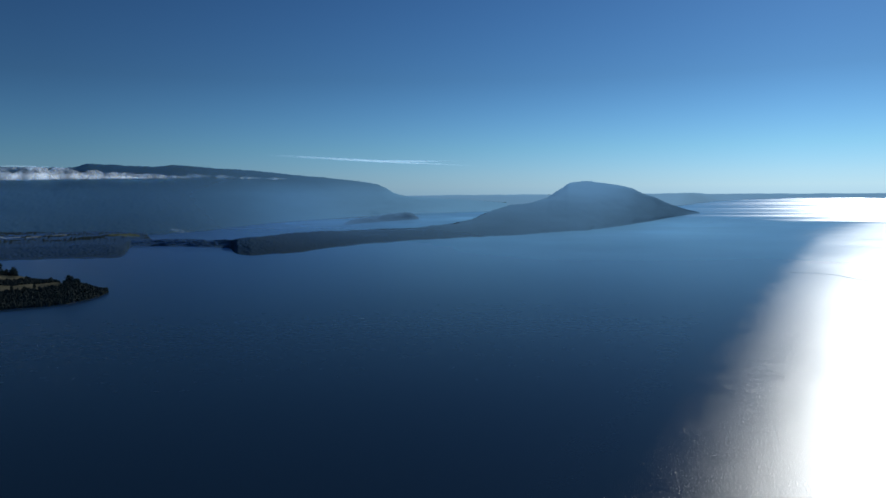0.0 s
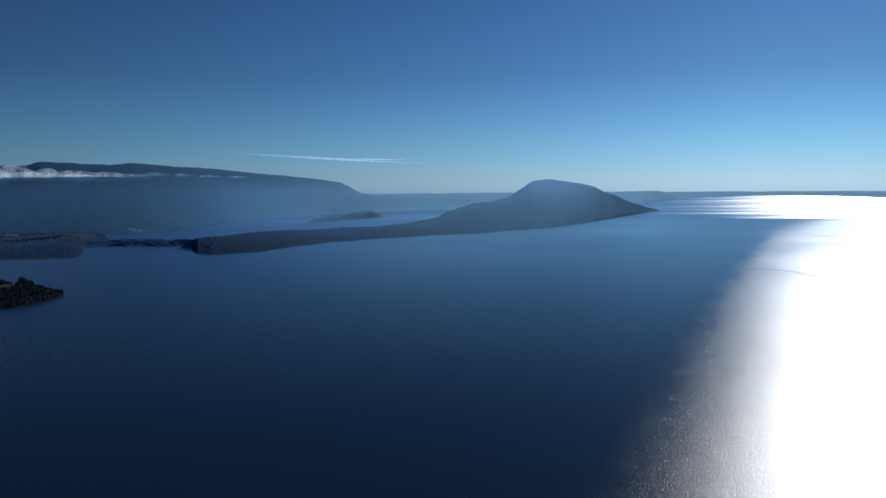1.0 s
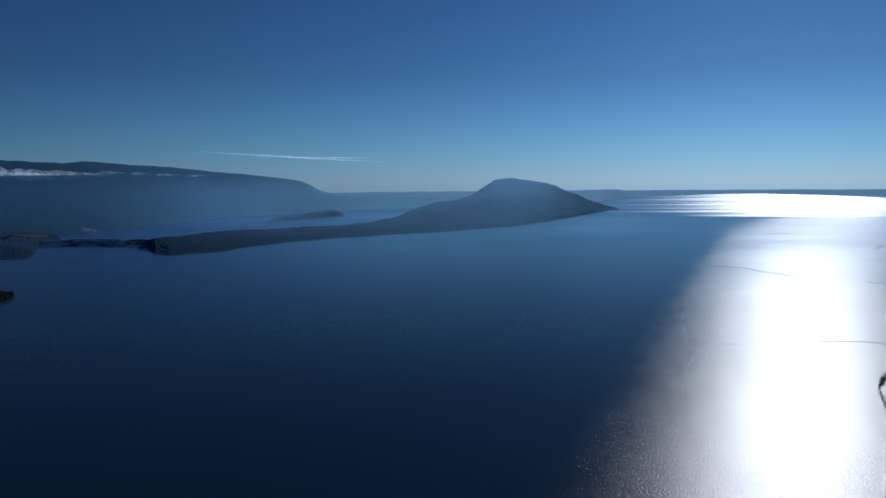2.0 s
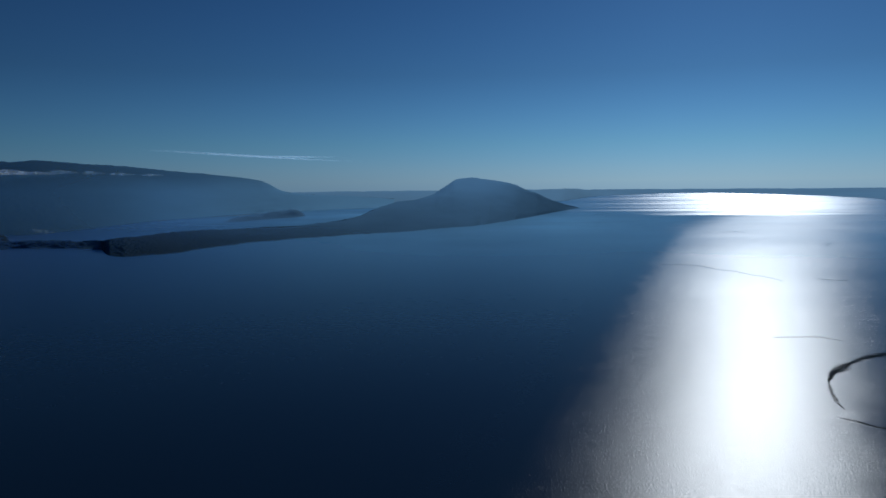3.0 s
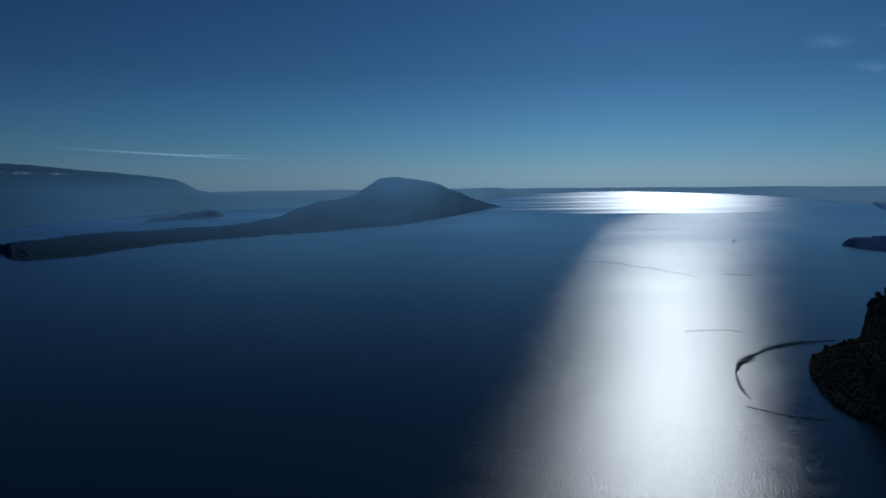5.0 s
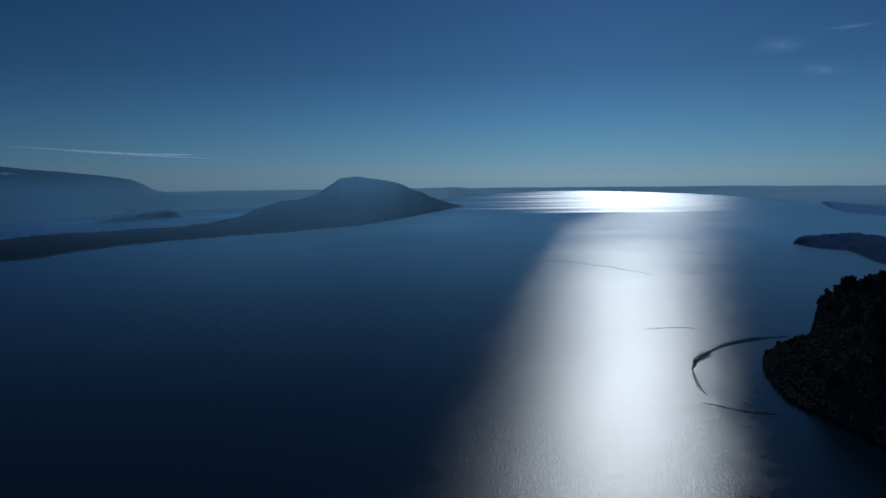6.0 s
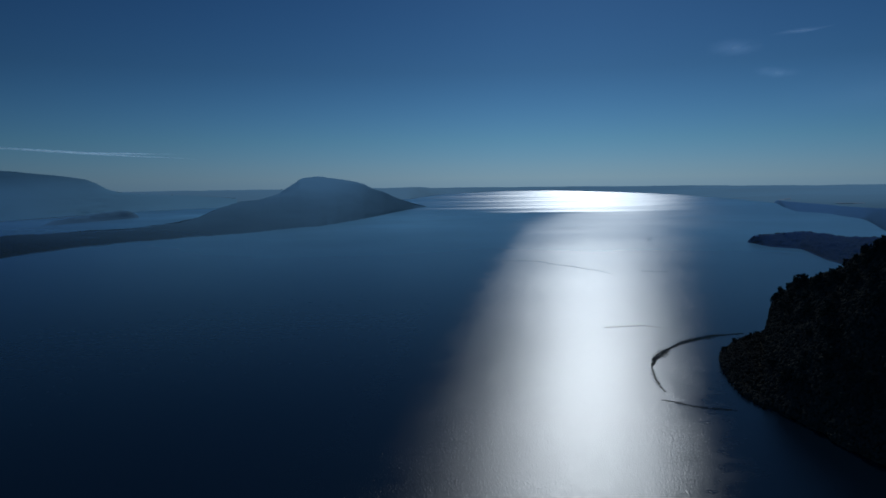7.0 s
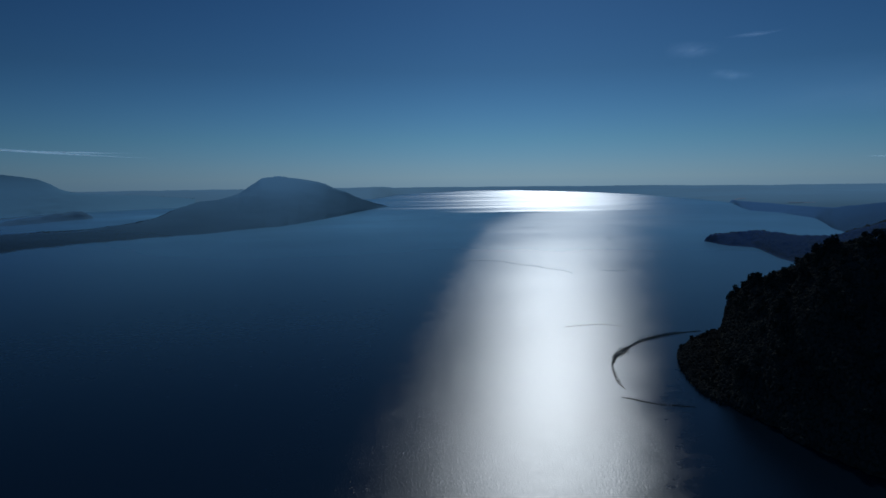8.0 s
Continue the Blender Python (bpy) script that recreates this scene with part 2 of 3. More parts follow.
def haze_tint(name, near, beyond, most, dry=(-0.65, -0.15, 0.35), low=None, colour=(0.42, 0.76, 1.0), shade=(0.23, 0.53, 0.95), drift=0.12, pass_on=0.0, banks=()):
    """Morning mist and distance haze put into a thin layer's colour: none inshore, more up the lake and to the right,
    with drifting thin places.
    low: two heights, and the shares of it at the lower and at the upper. dry: where the tint grows from left to right,
    and its share on the left.
    colour, shade: the tint painted towards the sun and away from it.
    pass_on: the share of the light behind that it lets straight on.
    banks: spots painted paler, each a centre on the lake, its half breadth and half depth in metres, and what it adds."""
    m, tree, bsdf, links = plain(name)
    tree.nodes.remove(bsdf)
    geo = node(tree, "ShaderNodeNewGeometry")

    def ramp(source, x0, x1, y0, y1):
        r = node(tree, "ShaderNodeMapRange")
        r.interpolation_type = "SMOOTHSTEP"
        for key, value in (("From Min", x0), ("From Max", x1), ("To Min", y0), ("To Max", y1)):
            r.inputs[key].default_value = value
        links.new(source, r.inputs["Value"])
        return r.outputs[0]

    def calc(kind, a, b):
        r = node(tree, "ShaderNodeMath")
        r.operation = kind
        links.new(a, r.inputs[0])
        links.new(b, r.inputs[1])
        return r.outputs[0]

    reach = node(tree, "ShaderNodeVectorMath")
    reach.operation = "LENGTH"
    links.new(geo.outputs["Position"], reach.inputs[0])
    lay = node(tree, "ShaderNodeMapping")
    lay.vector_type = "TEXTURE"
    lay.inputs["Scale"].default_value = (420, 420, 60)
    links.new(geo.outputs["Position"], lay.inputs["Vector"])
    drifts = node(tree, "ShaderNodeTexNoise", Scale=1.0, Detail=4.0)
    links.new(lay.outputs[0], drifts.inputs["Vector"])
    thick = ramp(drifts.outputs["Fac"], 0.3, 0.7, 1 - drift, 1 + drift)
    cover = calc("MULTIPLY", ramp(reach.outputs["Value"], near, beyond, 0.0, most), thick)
    # less of the haze tint on the left, over the inner bay
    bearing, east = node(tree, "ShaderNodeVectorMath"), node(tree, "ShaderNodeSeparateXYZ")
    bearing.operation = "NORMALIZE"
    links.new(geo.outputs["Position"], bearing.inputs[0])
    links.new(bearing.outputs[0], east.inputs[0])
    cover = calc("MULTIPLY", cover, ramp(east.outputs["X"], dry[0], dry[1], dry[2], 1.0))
    if low:
        up = node(tree, "ShaderNodeSeparateXYZ")
        links.new(geo.outputs["Position"], up.inputs[0])
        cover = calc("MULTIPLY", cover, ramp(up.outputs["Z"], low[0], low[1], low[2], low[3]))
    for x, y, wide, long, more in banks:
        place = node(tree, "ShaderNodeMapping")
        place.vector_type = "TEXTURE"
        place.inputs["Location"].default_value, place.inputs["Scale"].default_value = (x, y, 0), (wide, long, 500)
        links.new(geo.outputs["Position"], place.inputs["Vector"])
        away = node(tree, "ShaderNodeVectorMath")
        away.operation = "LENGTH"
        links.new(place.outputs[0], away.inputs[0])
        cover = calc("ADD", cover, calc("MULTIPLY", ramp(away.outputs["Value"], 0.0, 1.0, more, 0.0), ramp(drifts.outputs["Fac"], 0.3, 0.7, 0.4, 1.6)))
    clear = node(tree, "ShaderNodeBsdfTransparent")
    airlight = node(tree, "ShaderNodeBsdfDiffuse")
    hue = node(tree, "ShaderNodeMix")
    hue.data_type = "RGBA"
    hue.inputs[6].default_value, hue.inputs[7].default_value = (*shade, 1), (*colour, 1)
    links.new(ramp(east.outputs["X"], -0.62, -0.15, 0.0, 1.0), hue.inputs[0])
    links.new(hue.outputs[2], airlight.inputs["Color"])
    # lit as if level, so the haze tint ignores the slope below
    level = node(tree, "ShaderNodeCombineXYZ", Z=1.0)
    links.new(level.outputs[0], airlight.inputs["Normal"])
    veil, through_it, both = node(tree, "ShaderNodeMixShader"), node(tree, "ShaderNodeBsdfTransparent", Color=(pass_on, pass_on, pass_on, 1)), node(tree, "ShaderNodeAddShader")
    links.new(airlight.outputs[0], both.inputs[0])
    links.new(through_it.outputs[0], both.inputs[1])
    links.new(cover, veil.inputs["Fac"])
    links.new(clear.outputs[0], veil.inputs[1])
    links.new(both.outputs[0], veil.inputs[2])
    links.new(veil.outputs[0], tree.nodes["Material Output"].inputs["Surface"])
    return m


WATER = lake_water()
# bluish tint painting haze over the water; the banks brighten paler stretches
LAKE_HAZE = haze_tint("lake_haze", 220, 1150, 0.58, dry=(-0.65, 0.0, 0.22), colour=(0.38, 0.77, 0.98), shade=(0.2, 0.47, 0.98), pass_on=0.4,
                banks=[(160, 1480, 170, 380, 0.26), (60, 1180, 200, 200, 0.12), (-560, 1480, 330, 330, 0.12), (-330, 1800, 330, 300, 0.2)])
# distance haze, painted as a bluish layer over each stretch of land
HILL_HAZE = haze_tint("hill_haze", 600, 1400, 0.78, dry=(-0.62, 0.08, 0.42), low=(5, 85, 0.7, 1.1), colour=(0.39, 0.74, 0.98), shade=(0.2, 0.48, 0.98))
RIDGE_HAZE = haze_tint("ridge_haze", 700, 1900, 0.92, dry=(-0.68, -0.2, 0.36), low=(60, 118, 1.0, 0.62), colour=(0.42, 0.79, 0.96), shade=(0.23, 0.55, 0.9), drift=0.06)
ISLET_HAZE = haze_tint("islet_haze", 600, 1600, 0.62, dry=(-0.62, -0.1, 0.6))
FAR_HAZE = haze_tint("far_haze", 0, 3000, 0.92, dry=(-0.6, -0.1, 0.8), colour=(0.5, 0.84, 1.0), drift=0.04)
COAST_HAZE = haze_tint("coast_haze", 300, 2000, 0.7, colour=(0.29, 0.6, 1.0), drift=0.04)
SPIT_HAZE = haze_tint("spit_haze", 300, 1100, 0.26, colour=(0.22, 0.44, 0.95))
WOOD_NEAR = mottled("near_woods", (0.058, 0.056, 0.046), (0.085, 0.08, 0.062), 16, 1.5)
SOIL_NEAR = mottled("scrub_slope", (0.05, 0.052, 0.04), (0.11, 0.1, 0.07), 12, 1.0)
GRASS = mottled("dry_pasture", (0.09, 0.085, 0.05), (0.17, 0.145, 0.09), 18, 1.2)
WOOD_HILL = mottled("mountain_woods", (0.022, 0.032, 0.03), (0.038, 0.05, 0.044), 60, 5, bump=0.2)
WOOD_FAR = mottled("distant_woods", (0.03, 0.042, 0.036), (0.052, 0.064, 0.052), 160, 9, bump=0.05)
LAND_FAR = mottled("distant_land", (0.04, 0.055, 0.045), (0.08, 0.095, 0.07), 300, 20, bump=0.05)
# stubble with the haze in front of it put into its pale blue
PALE = mottled("hazed_stubble", (0.58, 0.68, 0.76), (0.7, 0.79, 0.84), 30, 3)
HAY = mottled("hay_meadow", (0.2, 0.21, 0.17), (0.32, 0.32, 0.26), 30, 3)
MEADOW = mottled("green_meadow", (0.07, 0.085, 0.05), (0.12, 0.13, 0.08), 30, 3)
BARK = mottled("bark", (0.03, 0.024, 0.018), (0.07, 0.055, 0.04), 0.6, 0.08)
LEAF = mottled("leaves", (0.045, 0.054, 0.044), (0.1, 0.105, 0.08), 3, 0.3)
WOOD_DARK = mottled("shaded_scrub", (0.028, 0.034, 0.03), (0.05, 0.056, 0.046), 12, 1.5)
WOOD_SPIT = mottled("spit_woods", (0.032, 0.042, 0.036), (0.06, 0.07, 0.052), 40, 4, bump=0.05)
WEED = mottled("floating_weed", (0.045, 0.048, 0.04), (0.09, 0.088, 0.07), 3, 0.3)
FOG = vapour("valley_fog", 0.24, (1, 0.98, 0.91), pass_on=0.6, puffs=22)
CIRRUS = vapour("cirrus_ice", 1.5, streaks=(17, 2600, 75, 0.36, 0.7))
STRAND = vapour("cirrus_strand", 1.1, streaks=(17, 2600, 75, 0.22, 0.62))
WISP = vapour("cirrus_wisp", 0.31, streaks=(-60, 560, 420, 0.25, 0.75))
FAINT = vapour("cirrus_veil", 0.17, colour=(0.95, 0.9, 0.88), streaks=(-50, 2400, 1300, 0.2, 0.8))


# ---- shapes ----
def bake(name, verts, faces, material, smooth=True):
    me = bpy.data.meshes.new(name)
    me.from_pydata([tuple(v) for v in verts], [], [tuple(f) for f in faces])
    me.materials.append(material)
    if smooth:
        me.polygons.foreach_set("use_smooth", [True] * len(me.polygons))
    me.update()
    return me


def lattice(ix, iy, seed):
    h = (ix * 374761393 + iy * 668265263 + seed * 974634541) & 0x7FFFFFFF
    h = ((h ^ (h >> 13)) * 1274126177) & 0x7FFFFFFF
    return ((h ^ (h >> 16)) & 0xFFFF) / 65535.0 - 0.5


def value_noise(x, y, seed=1):
    ix, iy = np.floor(x).astype(np.int64), np.floor(y).astype(np.int64)
    fx, fy = x - ix, y - iy
    fx, fy = fx * fx * (3 - 2 * fx), fy * fy * (3 - 2 * fy)
    a, b = lattice(ix, iy, seed), lattice(ix + 1, iy, seed)
    c, d = lattice(ix, iy + 1, seed), lattice(ix + 1, iy + 1, seed)
    return (a + (b - a) * fx) * (1 - fy) + (c + (d - c) * fx) * fy


def fbm(x, y, size, octaves=4, seed=1):
    total, gain = 0.0, 1.0
    for k in range(octaves):
        total = total + gain * value_noise(x / size + 17.3 * k, y / size - 9.1 * k, seed + k)
        size, gain = size / 2.1, gain * 0.5
    return total


def crowns(x, y, size, seed):
    """The roof of a wood: rounded crowns, one to each cell of that size, of uneven height (0 to 1)."""
    ix, iy = np.floor(x / size).astype(np.int64), np.floor(y / size).astype(np.int64)
    best = np.zeros_like(x)
    for dx in (-1, 0, 1):
        for dy in (-1, 0, 1):
            cx, cy = ix + dx, iy + dy
            px, py = (cx + 0.5 + 0.9 * lattice(cx, cy, seed)) * size, (cy + 0.5 + 0.9 * lattice(cx, cy, seed + 1)) * size
            tall, wide = 0.65 + 0.7 * lattice(cx, cy, seed + 2), size * (0.68 + 0.3 * lattice(cx, cy, seed + 3))
            best = np.maximum(best, tall * np.sqrt(np.maximum(0, 1 - ((x - px) ** 2 + (y - py) ** 2) / wide ** 2)))
    return best


class Land:
    """A body of land lofted over stations: bearing, near shore, crest, crest's height, far shore."""

    def __init__(self, stations, bulge, relief, relief_size, canopy=0.0, canopy_size=6.0, step=0.1, across=50, back=14,
                 ease=2.0, plan_ease=None, coast=4.0, seed=3, trees=None):
        st = np.array(stations, float)
        n = int((st[-1, 0] - st[0, 0]) / step) + 1
        self.az = np.linspace(st[0, 0], st[-1, 0], n)
        cols = [np.interp(self.az, st[:, 0], st[:, k]) for k in range(1, 5)]
        cols = [self.eased(c, plan_ease if k != 2 and plan_ease else ease) for k, c in enumerate(cols)]
        wobble = fbm(self.az * 40, self.az * 0, 34, 3, seed) * coast
        a, c, h, b = cols
        self.u = np.concatenate([np.linspace(0, 1, across), 1 + np.linspace(0, 1, back)[1:]])
        u, A = np.meshgrid(self.u, np.radians(self.az))
        front, rear = np.clip(u, 0, 1), np.clip(u - 1, 0, 1)
        D = a[:, None] + (c - a)[:, None] * front + (b - c)[:, None] * rear + wobble[:, None] * (1 - front) ** 10
        tall = np.maximum(h, 0.3)[:, None]
        if plan_ease:
            # the crest's notches fade out down the slope
            broad = self.eased(h, 30)[:, None]
            tall = np.maximum(broad + (tall - broad) * np.clip(u, 0, 1) ** 5, 0.3)
        H = tall * np.where(u <= 1, 1 - (1 - front) ** bulge if bulge > 1 else front ** (1 / bulge), 1 - rear ** 1.6)
        X, Y = D * np.sin(A), D * np.cos(A)
        hold = np.sin(np.pi * np.clip(u / 2, 0, 1)) * (1 - 0.75 * np.exp(-((u - 1) / 0.12) ** 2))
        Z = H + np.minimum(relief, 0.35 * np.maximum(h, 0.3)[:, None]) * hold * 2 * fbm(X, Y, relief_size, 4, seed)
        Z = Z + canopy * np.minimum(1, H / 4) * (fbm(X, Y, canopy_size, 2, seed + 5) + 0.2)
        if trees:
            # trees: height and breadth of the crowns, and the share of the ground that they cover
            stand = np.clip((fbm(X, Y, trees[1] * 9, 3, seed + 8) + trees[2] - 0.5) * 6, 0, 1)
            Z = Z + trees[0] * (crowns(X, Y, trees[1], seed) * stand - 0.45) * np.minimum(1, H / 3) * np.clip(1.35 - H / 90, 0.75, 1)
        Z[(u == 0) | (u == 2)] = -0.6
        self.X, self.Y, self.Z = X, Y, Z

    @staticmethod
    def eased(values, width):
        reach = int(4 * width) + 1
        kernel = np.exp(-0.5 * (np.arange(-reach, reach + 1) / width) ** 2)
        return np.convolve(np.pad(values, reach, mode="edge"), kernel / kernel.sum(), "valid")

    @staticmethod
    def grid(X, Y, Z):
        n, m = X.shape
        i = (np.arange(n - 1)[:, None] * m + np.arange(m - 1)).ravel()
        return np.stack([X, Y, Z], -1).reshape(-1, 3).tolist(), np.stack([i, i + 1, i + m + 1, i + m], -1).tolist()

    def mesh(self, name, material):
        return bake(name, *self.grid(self.X, self.Y, self.Z), material)

    def veil(self, name, material, thing, lift=0.2, hug=0.75):
        """Mist and distance haze over the land, as an added thin tinted layer that follows it."""
        n, m = self.X.shape
        soft = np.maximum(self.Z, 0)
        for k in range(2):
            soft[1:-1] = np.maximum(soft[1:-1], np.maximum(soft[:-2], soft[2:]))
            soft[:, 1:-1] = np.maximum(soft[:, 1:-1], np.maximum(soft[:, :-2], soft[:, 2:]))
        soft = np.where(self.u > 1, np.maximum(self.Z, 0), soft)
        for k in range(5):
            soft[1:-1, 1:-1] = (soft[:-2, 1:-1] + soft[2:, 1:-1] + soft[1:-1, :-2] + soft[1:-1, 2:] + soft[1:-1, 1:-1]) / 5
        along_crest = np.exp(-((self.u - 1) / 0.06) ** 2)[None, :]
        soft = soft + lift
        soft = soft + np.maximum(0, self.Z + 0.25 - soft) * along_crest - np.maximum(0, soft - self.Z - 0.25) * hug * along_crest
        rows, cols = np.arange(n), np.unique(np.concatenate([np.arange(0, m, 2), np.flatnonzero(np.abs(self.u - 1) < 0.1), [m - 1]]))
        X, Y, top = (g[np.ix_(rows, cols)].copy() for g in (self.X, self.Y, soft))
        # its near rim lies on the water a little offshore
        run = np.hypot(X[:, 0], Y[:, 0])
        X[:, 0], Y[:, 0], top[:, 0] = X[:, 0] * (1 - 5 / run), Y[:, 0] * (1 - 5 / run), 0.6
        ob = new(name, bake(name, *self.grid(X, Y, top), material))
        ob.parent = thing
        return ob

    def over(self, az, distance):
        """The point of the ground at a bearing and a distance from the origin."""
        i = int(np.argmin(np.abs(self.az - az)))
        run = np.hypot(self.X[i], self.Y[i])
        z = float(np.interp(distance, run, self.Z[i]))
        return Vector((distance * math.sin(radians(az)), distance * math.cos(radians(az)), z))

    def at(self, az, u):
        """The point of the ground at a bearing and a share of the way from the near shore (0) over the crest (1)."""
        i = np.interp(az, self.az, np.arange(len(self.az)))
        j = np.interp(u, self.u, np.arange(len(self.u)))
        i0, j0 = min(int(i), len(self.az) - 2), min(int(j), len(self.u) - 2)
        f, g = i - i0, j - j0
        out = []
        for grid in (self.X, self.Y, self.Z):
            out.append(float((grid[i0, j0] * (1 - g) + grid[i0, j0 + 1] * g) * (1 - f) + (grid[i0 + 1, j0] * (1 - g) + grid[i0 + 1, j0 + 1] * g) * f))
        return Vector(out)


def ball(level=1):
    bm = bmesh.new()
    bmesh.ops.create_icosphere(bm, subdivisions=level, radius=1)
    v, f = [tuple(p.co) for p in bm.verts], [[p.index for p in q.verts] for q in bm.faces]
    bm.free()
    return np.array(v), np.array(f)


BALL, BALL_FACES = ball(1)
FLOCK = np.array([(1, 0, 0), (0, 1, 0), (-1, 0, 0), (0, -1, 0), (0, 0, 1), (0, 0, -1)], float)
FLOCK_FACES = np.array([(0, 1, 4), (1, 2, 4), (2, 3, 4), (3, 0, 4), (1, 0, 5), (2, 1, 5), (3, 2, 5), (0, 3, 5)])


def clumps(name, spots, sizes, material, rough=0.35, plain_shape=False, rng=None, smooth=True):
    """Uneven rounded clumps at many spots, in one mesh."""
    rng = rng or np.random.default_rng(5)
    base, faces = (FLOCK, FLOCK_FACES) if plain_shape else (BALL, BALL_FACES)
    verts, out = [], []
    for k, (p, s) in enumerate(zip(spots, sizes)):
        shape = base * (1 + rough * (rng.random((len(base), 1)) - 0.5) * 2)
        a = rng.random() * 6.28
        turn = np.array([[math.cos(a), -math.sin(a), 0], [math.sin(a), math.cos(a), 0], [0, 0, 1]])
        verts.append((shape @ turn.T) * np.array(s) + np.array(p))
        out.append(faces + k * len(base))
    return bake(name, np.concatenate(verts).tolist(), np.concatenate(out).tolist(), material, smooth)


def woods(name, land, count, az, u, size, material, seed, label, tall=1.3, dense=None, ragged=False):
    """Tree crowns too many to count, over a stretch of land."""
    rng = np.random.default_rng(seed)
    spots, sizes = [], []
    while len(spots) < count:
        a, w = rng.uniform(*az), rng.uniform(*u)
        p = land.at(a, w)
        if p.z < 0.1 or (dense and dense(p.x, p.y) < rng.random()):
            continue
        s = size * rng.uniform(0.6, 1.25)
        spots.append((p.x, p.y, p.z + 0.35 * s * tall))
        sizes.append((s * 0.5 * rng.uniform(0.85, 1.2), s * 0.5, s * 0.5 * tall * rng.uniform(0.8, 1.3)))
    ob = new(name, clumps(name, spots, sizes, material, rough=0.55 if ragged else 0.35, rng=rng, smooth=not ragged))
    return tagged(ob, label, "woods", kind="stuff")


# ---- the lake ----
def sheet_of(reach):
    """One level sheet, as far as the horizon on every side."""
    return [(reach, 0, 0), (0, reach, 0), (-reach, 0, 0), (0, -reach, 0)], [(0, 1, 2, 3)]


lake = tagged(new("water", bake("water", *sheet_of(8500), WATER)), "dark blue lake water with sun glitter and calm streaks", "lake", kind="structure")
# added sheet whose colour stands in for haze over the lake
haze_mist = new("haze_mist", bake("haze_mist", *sheet_of(8000), LAKE_HAZE))
haze_mist.location.z = 0.5
haze_mist.parent = lake
haze_mist["label"] = "thin pale mist on the water, distance haze put into its colour"

# ---- the far shore, level land beyond the lake ----
far = Land([(-70, 2900, 3300, 30, 3600), (-45, 2500, 3000, 40, 3400), (-18.7, 2100, 2500, 47.5, 3000), (-8.2, 2274, 2700, 45, 3100),
            (2, 2609, 3000, 41.5, 3400), (6.6, 2826, 3200, 39, 3600), (7.5, 3077, 3500, 35, 3900), (8.4, 3390, 3800, 31, 4200),
            (9.8, 3740, 4100, 27.5, 4400), (11.7, 4000, 4300, 25, 4500), (14.9, 4400, 4600, 21, 4800), (18, 4460, 4650, 20.3, 4850),
            (20.6, 4148, 4500, 22.3, 4850), (25.2, 3633, 4500, 22.5, 4900), (28.8, 3105, 4500, 23, 4900), (32.9, 2468, 4500, 23, 4900),
            (34.6, 2265, 4500, 23, 4900), (35, 1995, 4500, 23, 4900), (35.9, 1773, 4500, 23, 4900), (37.9, 1691, 4500, 23, 4900),
            (40.2, 1482, 4500, 24, 4900), (41.3, 1212, 4500, 25, 4900), (44.6, 980, 4500, 25, 4900), (75, 700, 4500, 30, 4900)],
           bulge=1.7, relief=5, relief_size=420, canopy=2.0, canopy_size=40, step=0.12, across=90, ease=1.2, coast=14, seed=11, trees=(1.8, 12, 0.6))
far.veil("haze_mist", FAR_HAZE, tagged(new("backdrop_far_shore", far.mesh("backdrop_far_shore", LAND_FAR)), "low hazy wooded land along the far shore", "far shore", kind="structure"), lift=0.8)

# ---- the long flat-topped ridge ----
ridge = Land([(-75, 1900, 2350, 113.6, 3300), (-55.7, 1694, 2144, 129.6, 3094), (-50.5, 1560, 2010, 135.6, 2960), (-46, 1469, 1919, 131.8, 2869),
              (-42.3, 1409, 1847, 129.7, 2760), (-39.7, 1372, 1795, 127.5, 2660), (-38.7, 1360, 1778, 135.9, 2625), (-36.7, 1336, 1742, 131.4, 2557),
              (-34.2, 1310, 1704, 127.9, 2479), (-33, 1333, 1721, 133.6, 2476), (-31, 1373, 1751, 129.3, 2475), (-27.2, 1560, 1920, 125.5, 2587),
              (-25.7, 1670, 2023, 120.9, 2669), (-21.4, 1790, 2039, 105.2, 2539), (-19.4, 1895, 2089, 97.1, 2515), (-17.5, 1967, 2107, 87.5, 2461),
              (-16.7, 1998, 2117, 73.1, 2442), (-16, 2027, 2140, 55.2, 2427), (-15, 2060, 2180, 47, 2420), (-13, 2110, 2230, 42, 2430),
              (-10, 2180, 2300, 37, 2450), (-7, 2260, 2380, 20, 2480)],
             bulge=0.95, relief=6, relief_size=300, canopy=1.2, canopy_size=30, step=0.08, across=110, ease=1.2, plan_ease=16, coast=8, seed=21, trees=(2.2, 7, 0.9))
ridge.veil("haze_mist", RIDGE_HAZE, tagged(new("ridge", ridge.mesh("ridge", WOOD_FAR)), "long flat-topped forested ridge in blue haze", "ridge", kind="structure"))


